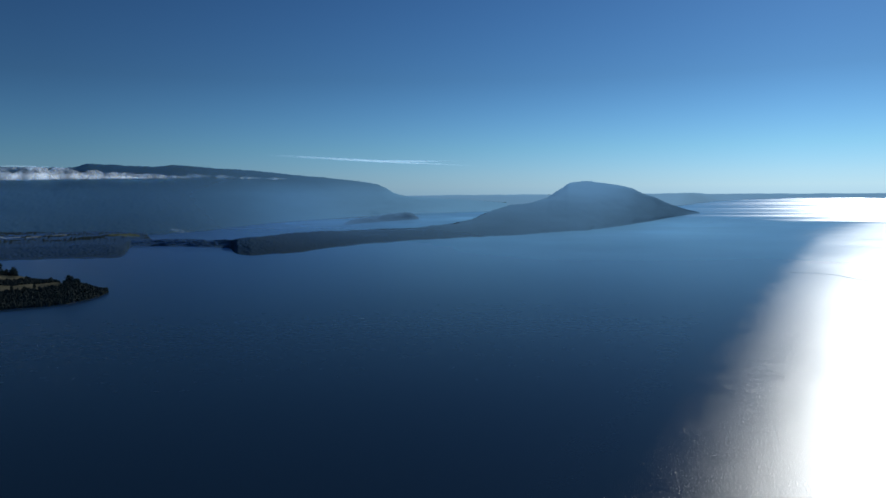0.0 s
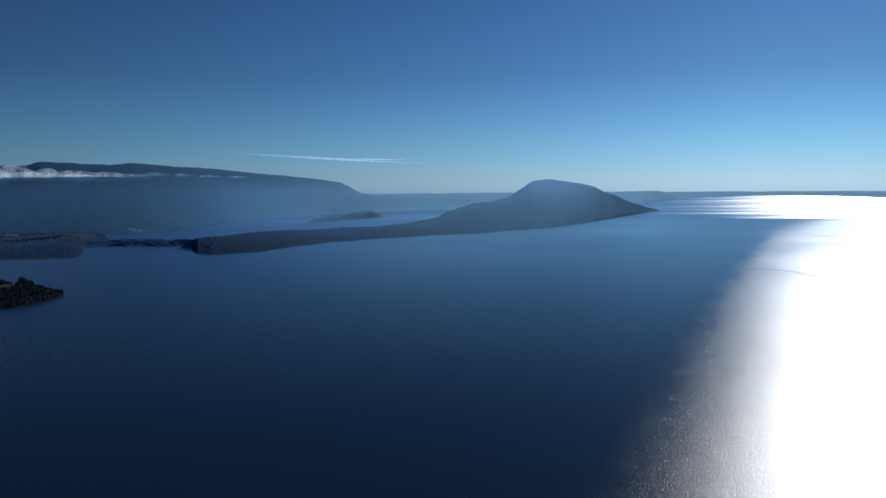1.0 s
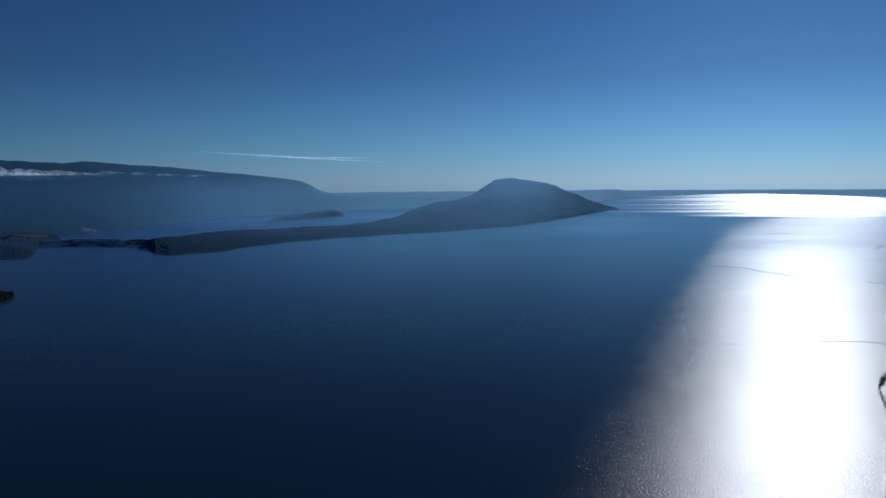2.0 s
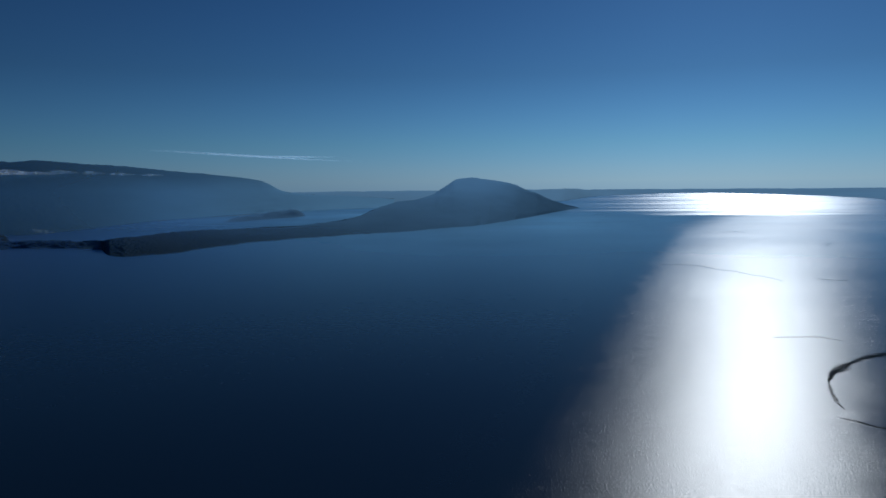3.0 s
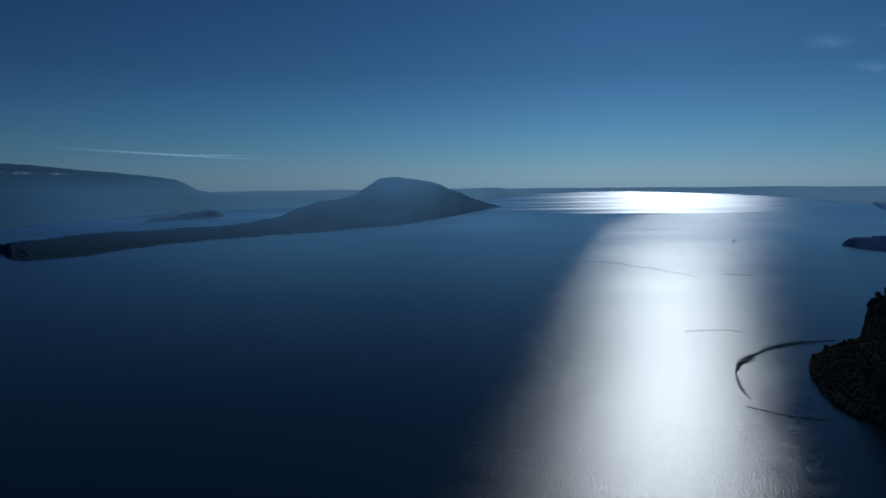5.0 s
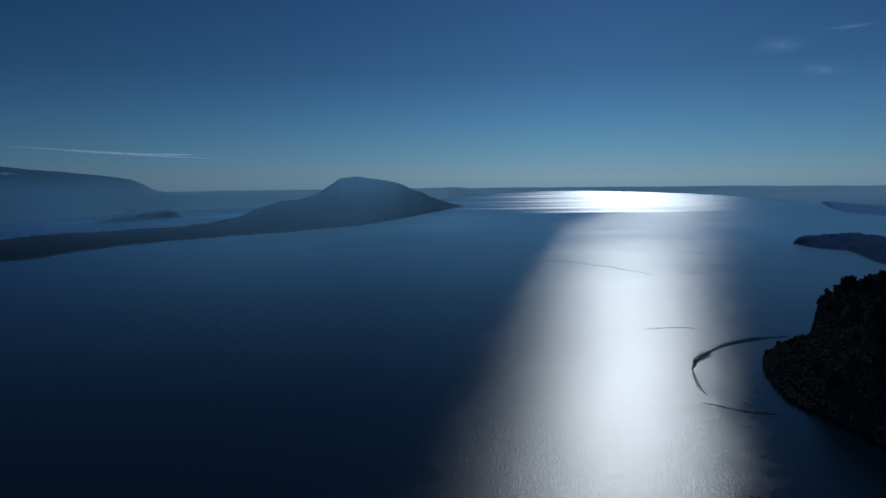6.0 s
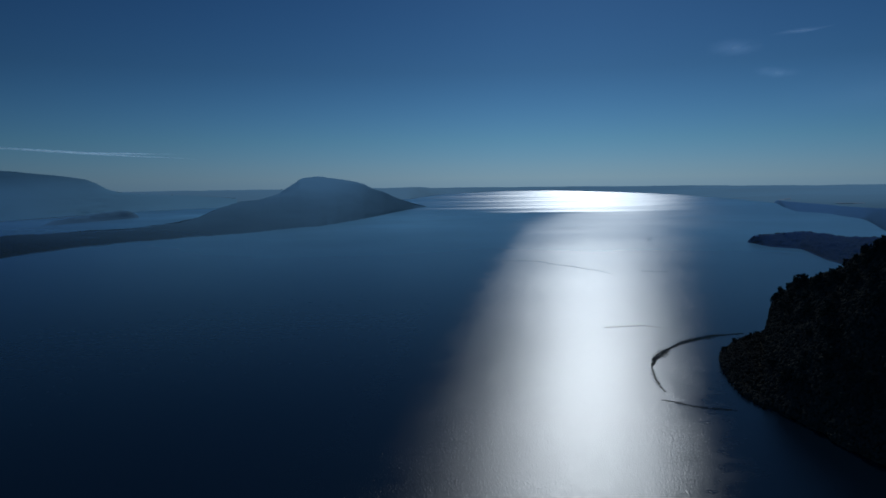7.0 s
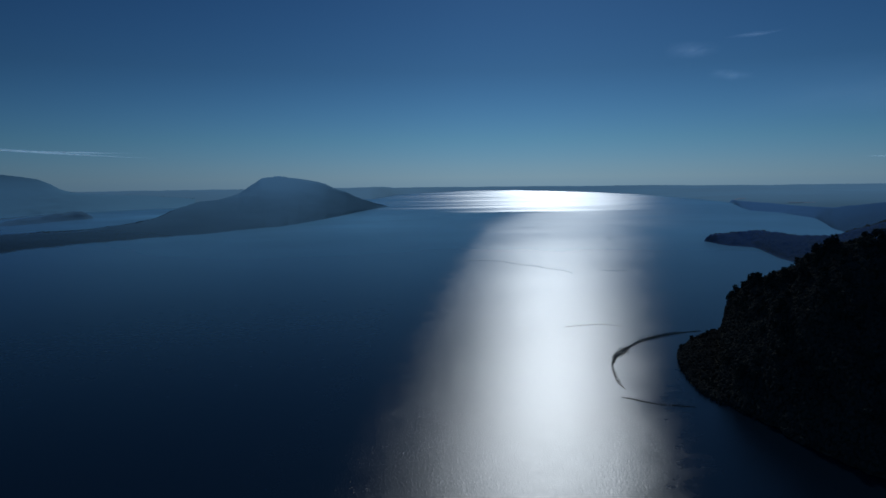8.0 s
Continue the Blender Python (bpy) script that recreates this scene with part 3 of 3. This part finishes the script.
# ---- the peninsula with its steep hill ----
pen = Land([(-75, 1000, 1250, 10, 2100), (-60, 960, 1180, 9, 1900), (-48, 930, 1120, 9, 1800), (-44.1, 925, 1010, 9, 1750), (-40, 905, 1000, 9, 1700), (-37.6, 893, 990, 9.5, 1700),
            (-36.9, 900, 1000, 9, 1660), (-36.5, 935, 1010, 8, 1650), (-36.2, 1050, 1075, 7, 1600), (-35.3, 1048, 1072, 6.6, 1500), (-34.6, 1046, 1070, 6.4, 1110), (-34.2, 1045, 1068, 6.4, 1095), (-32.2, 1016, 1041, 6.5, 1071), (-30.6, 992, 1019, 7.5, 1055), (-29, 966, 996, 9.5, 1036),
            (-28.8, 905, 965, 11.5, 1012), (-28.5, 872, 949, 13.5, 993), (-27.5, 844, 944, 15.5, 1004), (-25.7, 854, 983, 15.5, 1068), (-23.9, 872, 1032, 15, 1142),
            (-22, 908, 1068, 15, 1166), (-20.6, 937, 1097, 11.5, 1186), (-18.5, 977, 1137, 9, 1213), (-15.7, 1022, 1138, 8.1, 1256),
            (-14.5, 1031, 1158, 8.4, 1309), (-13.2, 1042, 1182, 12.0, 1371), (-11.5, 1067, 1238, 12.5, 1484), (-9.8, 1086, 1331, 16.1, 1584),
            (-8.2, 1106, 1386, 29.8, 1686), (-6.8, 1126, 1415, 40.4, 1725), (-5.3, 1154, 1450, 42.3, 1772), (-3.7, 1189, 1495, 54.9, 1828),
            (-2.9, 1206, 1515, 68.9, 1854), (-2, 1225, 1540, 85.4, 1886), (-0.6, 1254, 1577, 88.7, 1934), (0.7, 1312, 1594, 83.9, 1906),
            (2, 1397, 1632, 77.6, 1893), (2.9, 1461, 1665, 70.7, 1892), (3.6, 1518, 1696, 58.9, 1899), (4.5, 1607, 1748, 49.9, 1916),
            (5.8, 1769, 1854, 28.4, 1969), (7.2, 1967, 2003, 9.7, 2063), (7.9, 2042, 2062, 0.3, 2082)],
           bulge=1.0, relief=3, relief_size=140, canopy=0.7, canopy_size=8, step=0.055, across=115, back=26, ease=0.8, coast=16, seed=31, trees=(2.0, 3.4, 0.82))
pen.veil("haze_mist", HILL_HAZE, thing=tagged(new("peninsula", pen.mesh("peninsula", WOOD_HILL)), "wooded peninsula rising to a steep flat-topped hill", "peninsula", kind="structure"))


def field(land, az0, az1, near, beyond, material, label, lift=0.2):
    """A flat field on the ground between two bearings and two distances, its edge a little uneven."""
    rng = np.random.default_rng(int(near))
    n, m = max(6, int((az1 - az0) * 8)), 5
    verts, faces = [], []
    for i in range(n + 1):
        shift = rng.uniform(-0.12, 0.12) * (beyond - near)
        for j in range(m + 1):
            d = near + (beyond - near) * j / m + shift
            p = land.over(az0 + (az1 - az0) * i / n, d)
            verts.append((p.x, p.y, p.z + lift))
    for i in range(n):
        for j in range(m):
            k = i * (m + 1) + j
            faces.append((k, k + 1, k + m + 2, k + m + 1))
    return tagged(new("field", bake("field", verts, faces, material)), label, "field", kind="structure")


field(pen, -45.5, -43.0, 1238, 1262, HAY, "pale hay meadow on the lake plain", 0.3)
field(pen, -42.8, -41.9, 1212, 1234, HAY, "small pale hay meadow on the lake plain", 0.3)
field(pen, -41.7, -40.3, 1232, 1258, HAY, "pale hay meadow behind the bay woods", 0.3)
field(pen, -37.6, -35.5, 1140, 1210, MEADOW, "green meadow beside the neck of land", 0.3)
field(ridge, -33.3, -31.7, 1345, 1362, HAY, "pale hay meadow at the foot of the ridge", 0.1)
coast = Land([(34.4, 2290, 2330, 0.5, 2400), (34.6, 2255, 2320, 6, 2400), (35, 1985, 2140, 9, 2300), (35.9, 1763, 1940, 10, 2150), (37.9, 1681, 1840, 10, 2050),
              (40.2, 1472, 1660, 13, 1900), (41.3, 1202, 1480, 19, 1800), (43, 1060, 1420, 27, 1750), (44.6, 970, 1400, 34, 1750), (50, 900, 1350, 42, 1700)],
             bulge=1.4, relief=3, relief_size=90, canopy=1.0, canopy_size=12, step=0.06, across=60, back=20, coast=8, seed=91, trees=(1.6, 6, 0.75))
coast.veil("haze_mist", COAST_HAZE, tagged(new("coast", coast.mesh("coast", WOOD_FAR)), "dark wooded shore of the outer lake in haze", "shore", kind="structure"), lift=1.0, hug=0.0)
field(far, 34.7, 35.5, 2330, 2370, PALE, "pale field close to the distant shore", 3.2)
field(far, 38.3, 40.1, 2060, 2090, PALE, "pale field close to the distant shore", 3.2)

# ---- the islet in the inner lake ----
islet = Land([(-20.3, 1510, 1537, 0.3, 1567), (-19.7, 1527, 1552, 6, 1582), (-18.8, 1553, 1578, 11, 1608), (-17.6, 1592, 1617, 13, 1647),
              (-16.5, 1631, 1656, 15, 1686), (-14.8, 1693, 1718, 16, 1748), (-14.4, 1710, 1735, 10.5, 1765), (-14.1, 1720, 1742, 0.3, 1772)],
             bulge=1.6, relief=2, relief_size=40, canopy=2, canopy_size=6, step=0.05, across=24, back=10, coast=4, seed=51, trees=(2, 5, 0.95))
islet.veil("haze_mist", ISLET_HAZE, tagged(new("islet", islet.mesh("islet", WOOD_HILL)), "small low wooded islet in the inner lake", "islet", kind="structure"))

# ---- the wooded spit beyond the near headland ----
spit = Land([(32.7, 928, 936, 0.8, 946), (32.95, 922, 936, 4.5, 948), (33.2, 914, 931, 7, 949), (33.7, 895, 921, 9.5, 951), (34.5, 874, 916, 12, 966), (35.2, 869, 926, 13, 986),
             (36.2, 863, 941, 13, 1004), (37.2, 807, 907, 14, 971), (37.8, 768, 897, 15, 962), (38.8, 733, 883, 14.5, 949), (40.4, 702, 852, 17, 922),
             (41.4, 684, 834, 18, 950), (44.7, 600, 850, 32, 1100), (50, 520, 850, 50, 1200), (60, 460, 850, 60, 1300), (75, 440, 850, 60, 1300)],
            bulge=1.4, relief=3, relief_size=60, canopy=1.6, canopy_size=6, step=0.05, across=70, coast=5, seed=61, trees=(2.4, 4, 0.8))
spit.veil("haze_mist", SPIT_HAZE, tagged(new("spit", spit.mesh("spit", WOOD_SPIT)), "low wooded spit reaching into the lake", "spit", kind="structure"))

# ---- the near headland, steep and wooded ----
head = Land([(30.95, 331, 334, 0.3, 338), (31.3, 308, 339, 1.6, 345), (32, 290, 347, 3.3, 357), (32.8, 278, 351, 4.6, 365), (33.3, 272, 352, 5.8, 369),
             (34.05, 268, 357, 6.3, 379), (34.3, 267, 354, 10.8, 381), (34.5, 266, 351, 21.2, 382), (34.9, 265, 345, 25.4, 383), (35.4, 262, 336, 29, 387),
             (36.2, 257, 325, 36.1, 396), (37, 253, 318, 37.3, 404), (37.3, 251, 316, 39.5, 407), (38.1, 246, 310, 42.7, 417), (39.2, 240, 305, 45.9, 431),
             (39.5, 239, 303, 49.5, 432), (40.4, 234, 300, 51.9, 434), (41.8, 227, 296, 55, 439), (43.1, 222, 292, 57.2, 444), (44, 219, 290, 56.8, 447),
             (45.2, 216, 288, 57.2, 452), (50, 205, 280, 66, 470), (60, 190, 270, 85, 520), (75, 180, 260, 110, 560)],
            bulge=1.3, relief=4, relief_size=40, canopy=0.8, canopy_size=4, step=0.06, across=60, ease=1.3, coast=4, seed=71)
tagged(new("headland", head.mesh("headland", SOIL_NEAR)), "steep dark wooded headland dropping to the lake", "headland", kind="structure")

# ---- the low headland with pasture ----
left = Land([(-75, 520, 760, 30, 900), (-60, 525, 740, 22, 860), (-50, 532, 720, 14, 820), (-45.3, 538, 698, 9.5, 778), (-44, 538, 680, 8.2, 752), (-43.4, 539, 665, 7.8, 731), (-42.4, 540, 640, 6, 693),
             (-41.2, 542, 621, 6.5, 661), (-40.1, 548, 608, 7, 637), (-39.1, 561, 596, 4.3, 613), (-38.4, 574, 592, 2, 602), (-37.8, 592, 600, 0.3, 606)],
            bulge=1.5, relief=1.5, relief_size=30, canopy=0.5, canopy_size=4, step=0.06, across=40, coast=3, seed=81)
tagged(new("pasture_headland", left.mesh("pasture_headland", SOIL_NEAR)), "low headland with dry pasture and dark scrub", "headland", kind="structure")


field(left, -47, -43.1, 648, 676, GRASS, "strip of dry pasture above dark scrub", 0.35)
field(left, -44.6, -40.9, 598, 622, GRASS, "strip of dry pasture above dark scrub", 0.35)


# ---- trees ----
def tree_kind(seed, height, spread):
    """A broad evergreen: tapered trunk with limbs, and a crown of many clumps and loose leaves."""
    rng = np.random.default_rng(seed)
    thing = new("tree")
    bm = bmesh.new()
    limbs = [((0, 0, -0.4), (rng.uniform(-.2, .2), rng.uniform(-.2, .2), height * 0.8), 0.035 * height, 0.008 * height)]
    for k in range(6):
        a, z0 = k * 1.05 + rng.uniform(-.4, .4), height * rng.uniform(0.25, 0.6)
        r = spread * rng.uniform(0.5, 0.9)
        limbs.append(((0, 0, z0), (r * math.cos(a), r * math.sin(a), z0 + height * rng.uniform(0.1, 0.25)), 0.014 * height, 0.004 * height))
    for p, q, r0, r1 in limbs:
        p, q = Vector(p), Vector(q)
        m = Matrix.Translation((p + q) / 2) @ (q - p).to_track_quat("Z", "Y").to_matrix().to_4x4()
        bmesh.ops.create_cone(bm, segments=6, radius1=r0, radius2=r1, depth=(q - p).length, matrix=m)
    me = bpy.data.meshes.new("trunk")
    bm.to_mesh(me)
    bm.free()
    me.materials.append(BARK)
    new("trunk", me).parent = thing
    spots, sizes = [], []
    for k in range(34):
        a, w = rng.uniform(0, 6.283), rng.uniform(0, 1) ** 0.6
        z = rng.uniform(0.3, 1.0)
        reach = spread * w * math.sqrt(max(0.05, 1 - ((z - 0.58) / 0.48) ** 2))
        spots.append((reach * math.cos(a), reach * math.sin(a), height * z))
        s = spread * rng.uniform(0.16, 0.34)
        sizes.append((s, s * rng.uniform(.8, 1.2), s * rng.uniform(0.6, 0.95)))
    crown = clumps("crown", spots, sizes, LEAF, rough=0.5, rng=rng, smooth=False)
    verts, faces = [tuple(v.co) for v in crown.vertices], [tuple(p.vertices) for p in crown.polygons]
    for k in range(420):
        i = rng.integers(len(spots))
        way = rng.normal(size=3)
        way /= np.linalg.norm(way)
        c = np.array(spots[i]) + way * np.array(sizes[i]) * rng.uniform(0.95, 1.3)
        e1, e2 = rng.normal(size=3) * 0.16, rng.normal(size=3) * 0.16
        n = len(verts)
        verts += [tuple(c - e1), tuple(c + e1 * 0.6 + e2), tuple(c + e1 * 0.6 - e2)]
        faces.append((n, n + 1, n + 2))
    new("crown", bake("crown", verts, faces, LEAF, smooth=False)).parent = thing
    return thing


def plant(kinds, land, count, az, u, seed, label, group, dense=None, scale=(0.7, 1.2)):
    rng = np.random.default_rng(seed)
    made = 0
    while made < count:
        a, w = rng.uniform(*az), rng.uniform(*u)
        p = land.at(a, w)
        if p.z < 0.5 or (dense and dense(a, w) < rng.random()):
            continue
        k = kinds[rng.integers(len(kinds))]
        s = rng.uniform(*scale)
        ob = copy_thing(k, pose(p.x, p.y, p.z - 0.1, 0, 0, rng.uniform(0, 360)) @ Matrix.Diagonal((s, s, s * rng.uniform(0.85, 1.15), 1)))
        tagged(ob, label, "tree", group)
        made += 1


KINDS = [tree_kind(101, 4.2, 1.7), tree_kind(102, 5.0, 1.8), tree_kind(103, 3.6, 1.8), tree_kind(104, 5.6, 1.6)]
plant(KINDS, head, 80, (34.4, 46), (0.9, 1.08), 201, "dark broadleaf tree on the crest of the headland", "trees on the headland", scale=(0.5, 0.95))
plant(KINDS, head, 90, (34.4, 46), (0.15, 0.92), 202, "dark broadleaf tree on the steep headland slope", "trees on the headland", scale=(0.6, 1.0))
plant(KINDS, head, 22, (31.2, 34.3), (0.75, 1.3), 203, "low dark shrubby tree at the headland's toe", "trees on the headland", scale=(0.35, 0.55))
plant(KINDS, head, 24, (31.1, 37), (0.03, 0.2), 204, "low dark shrubby tree above the waterline", "trees on the headland", scale=(0.3, 0.5))
plant(KINDS, left, 30, (-42.6, -38.2), (0.25, 1.2), 205, "dark tree on the low pasture headland", "trees on the pasture headland", scale=(0.5, 0.85))
plant(KINDS, left, 18, (-50, -42.8), (0.05, 0.45), 206, "dark tree below the pasture by the water", "trees on the pasture headland", scale=(0.5, 0.9))
plant(KINDS, left, 18, (-50, -43), (0.9, 1.2), 207, "dark tree on the skyline of the pasture headland", "trees on the pasture headland", scale=(0.6, 1.1))
plant(KINDS, left, 5, (-40.5, -39.8), (0.95, 1.05), 210, "tall dark tree on the pasture headland's knoll", "trees on the pasture headland", scale=(0.9, 1.2))
plant(KINDS, left, 7, (-45.2, -43.7), (0.95, 1.1), 211, "tall dark tree on the skyline of the pasture headland", "trees on the pasture headland", scale=(1.1, 1.5))
for k, ob in enumerate(KINDS):
    p = head.at(47 + k, 0.9)
    ob.location = p
    tagged(ob, "dark broadleaf tree on the crest of the headland", "tree", "trees on the headland")
woods("headland_scrub", head, 15000, (31.1, 48), (0.0, 1.2), 1.3, WOOD_NEAR, 208, "dense dark scrub covering the headland", tall=1.2,
      dense=lambda x, y: 1.0 if math.degrees(math.atan2(x, y)) > 34.2 or math.hypot(x, y) < 285 else 0.4)
woods("pasture_scrub", left, 8000, (-50, -37.9), (0.0, 1.15), 1.6, WOOD_DARK, 209, "dark scrub round the dry pasture", tall=1.4, ragged=True,
      dense=lambda x, y: 0.0 if (598 < math.hypot(x, y) < 622 and math.atan2(x, y) < -0.71) or (648 < math.hypot(x, y) < 676 and math.atan2(x, y) < -0.75) else 1.0)


# ---- cloud ----
def billow(x, y, size, seed):
    """Rounded heads with creases between them, as of cumulus (0 to about 1), at three sizes."""
    x, y = np.array([x]), np.array([y])
    return float(sum(g * np.sqrt(np.abs(2 * value_noise(x / q, y / q, seed + k)))[0] for k, (q, g) in enumerate(((size, 0.6), (size / 2.3, 0.3), (size / 5, 0.14)))))


def roll(name, lie, az0, az1, base, top, deep, material, seed, label, fade=0.5, n=640):
    """A long roll of fog along the ridge: billowing heads above, nearly level below, thinning out at one end."""
    verts, faces, ring = [], [], 22
    for i in range(n + 1):
        w = i / n
        az = az0 + (az1 - az0) * w
        ground = ridge.at(az, lie)
        d = math.hypot(ground.x, ground.y)
        along_bank = az * d / 57.3
        tail = min(1, (1 - w) / fade) ** 0.7 * min(1, w * 5 + 0.05)
        swell = 0.35 + 0.75 * billow(along_bank, 3.7, 70, seed)
        for j in range(ring):
            q = 6.28318 * j / ring
            up, out = math.sin(q), math.cos(q)
            bump = 0.7 + 0.5 * billow(along_bank, j * 4.0 + 40, 26, seed + 3)
            z = base + ((top - base) * swell * up * bump if up > 0 else 2.0 * up) * tail
            r = d + deep * out * bump * (0.15 + 0.85 * tail)
            verts.append((r * math.sin(radians(az)), r * math.cos(radians(az)), z))
    for i in range(n):
        for j in range(ring):
            k, h = i * ring + j, i * ring + (j + 1) % ring
            faces.append((k, h, h + ring, k + ring))
    faces += [tuple(range(ring)), tuple(range(n * ring, (n + 1) * ring))]
    return tagged(new(name, bake(name, verts, faces, material)), label, "cloud")


roll("fog_bank", 0.76, -62, -31.6, 102, 128, 26, FOG, 301, "long white bank of fog along the ridge", fade=0.35)
roll("fog_bank", 0.76, -62, -35.0, 103, 121, 14, FOG, 305, "dense white core of the fog along the ridge", fade=0.4)
roll("fog_bank", 0.98, -62, -39.4, 126, 139, 30, FOG, 309, "pale fog spilling over the crest of the ridge", fade=0.25)
for k, (a0, a1) in enumerate(((-32.2, -30.2), (-30.0, -28.5), (-28.2, -26.5), (-26.1, -24.5))):
    roll("fog_shred", 0.76, a0, a1, 106 - k, 112 - 1.5 * k, 5, FOG, 312 + k, "thin shred of white fog trailing along the ridge", fade=0.6, n=60)


def sheet(name, az0, az1, near, far_edge, height, rise, material, label, n=24):
    """A thin level sheet of high cloud between two bearings and two distances."""
    verts, faces, uvs = [], [], []
    for i in range(n + 1):
        for j in range(9):
            w, q = i / n, j / 8
            a, d = radians(az0 + (az1 - az0) * w), near + (far_edge - near) * q
            verts.append((d * math.sin(a), d * math.cos(a), height + rise * w + 0.01 * height * math.sin(5 * w + 2 * q)))
            uvs.append((w, q))
    for i in range(n):
        for j in range(8):
            k = i * 9 + j
            faces.append((k, k + 1, k + 10, k + 9))
    me = bake(name, verts, faces, material)
    layer = me.uv_layers.new(name="sheet")
    for loop in me.loops:
        layer.data[loop.index].uv = uvs[loop.vertex_index]
    return tagged(new(name, me), label, "cloud")


sheet("cirrus_cloud", -26, -9.2, 4250, 4560, 276, -69, CIRRUS, "thin white streak of cirrus in a clear sky")
sheet("cirrus_cloud", -18.5, -10.3, 4640, 4790, 252, -3, STRAND, "thin white strand of cirrus beside a longer streak")
sheet("cirrus_cloud", -22, -17, 4640, 4790, 114, -6, STRAND, "small pale streak of cloud low behind the ridge")
sheet("cirrus_wisp", 29.4, 33.4, 3650, 4150, 714, 8, WISP, "faint wisp of high cloud in the blue sky")
sheet("cirrus_wisp", 33.6, 38.2, 3820, 3890, 752, 34, WISP, "faint thread of high cloud beside a wisp")
sheet("cirrus_wisp", 32.6, 35.9, 3780, 4170, 600, -12, WISP, "small faint patch of high cloud")
sheet("cirrus_veil", 34, 58, 2700, 5600, 480, 0, FAINT, "very thin veil of high cloud")
sheet("cirrus_cloud", 42.7, 46, 4640, 4720, 180, 0, STRAND, "small pale streak of cloud low over the far shore")


# ---- lines of drifting weed on the water ----
def drift(name, path, width, count, seed, label, wander=0.7):
    rng = np.random.default_rng(seed)
    pts = np.array(path, float)
    run = np.concatenate([[0], np.cumsum(np.hypot(*np.diff(pts, axis=0).T))])
    spots, sizes = [], []
    for k in range(count):
        s = rng.random() * run[-1]
        x, y = np.interp(s, run, pts[:, 0]), np.interp(s, run, pts[:, 1])
        mark = value_noise(np.array([s / run[-1] * 11]), np.array([0.3]), seed)[0] + 0.5
        if rng.random() > 0.35 + 1.2 * mark:
            continue
        w = width * (0.4 + 0.9 * mark) * min(1, 4 * s / run[-1] + 0.25, 4 * (1 - s / run[-1]) + 0.25)
        bend = wander * width * value_noise(np.array([s / run[-1] * 19]), np.array([4.3]), seed + 1)[0]
        x, y = x + rng.normal() * w * 0.3, y + bend + rng.normal() * w
        r = rng.uniform(0.08, 0.17) * (1 + math.hypot(x, y) / 1500)
        spots.append((x, y, 0.02))
        sizes.append((r * rng.uniform(1, 2), r, 0.08))
    tagged(new(name, clumps(name, spots, sizes, WEED, plain_shape=True, rng=rng)), label, "weed line", kind="stuff")


drift("weed_line", [(211, 329), (197, 328), (180, 322), (167, 314), (153, 301), (143, 290), (137, 280)], 1.6, 5200, 401, "dark curved line of drifting weed on the water")
drift("weed_line", [(137, 281), (131, 266), (126, 251), (125, 244)], 1.0, 420, 402, "thin broken line of drifting weed on the water")
drift("weed_line", [(119, 235), (123, 231), (126, 227), (131, 223), (139, 219)], 0.8, 420, 403, "short dark line of drifting weed on the water")
drift("weed_line", [(168, 671), (190, 670), (203, 656), (209, 631), (219, 619), (224, 596), (232, 581), (235, 557)], 2.0, 1500, 404, "long winding line of drifting weed on the water", wander=2.6)
drift("weed_line", [(265, 571), (278, 560), (286, 561)], 1.6, 300, 405, "short dark line of drifting weed on the water")
drift("weed_line", [(146, 357), (157, 358), (170, 358), (176, 350)], 1.0, 320, 406, "thin broken line of drifting weed on the water")
drift("weed_line", [(401, 840), (418, 871), (430, 886)], 2.6, 500, 407, "short dark line of drifting weed on the water")
drift("weed_line", [(363, 1082), (384, 1088), (392, 1073)], 4.0, 600, 408, "short dark line of drifting weed on the water")
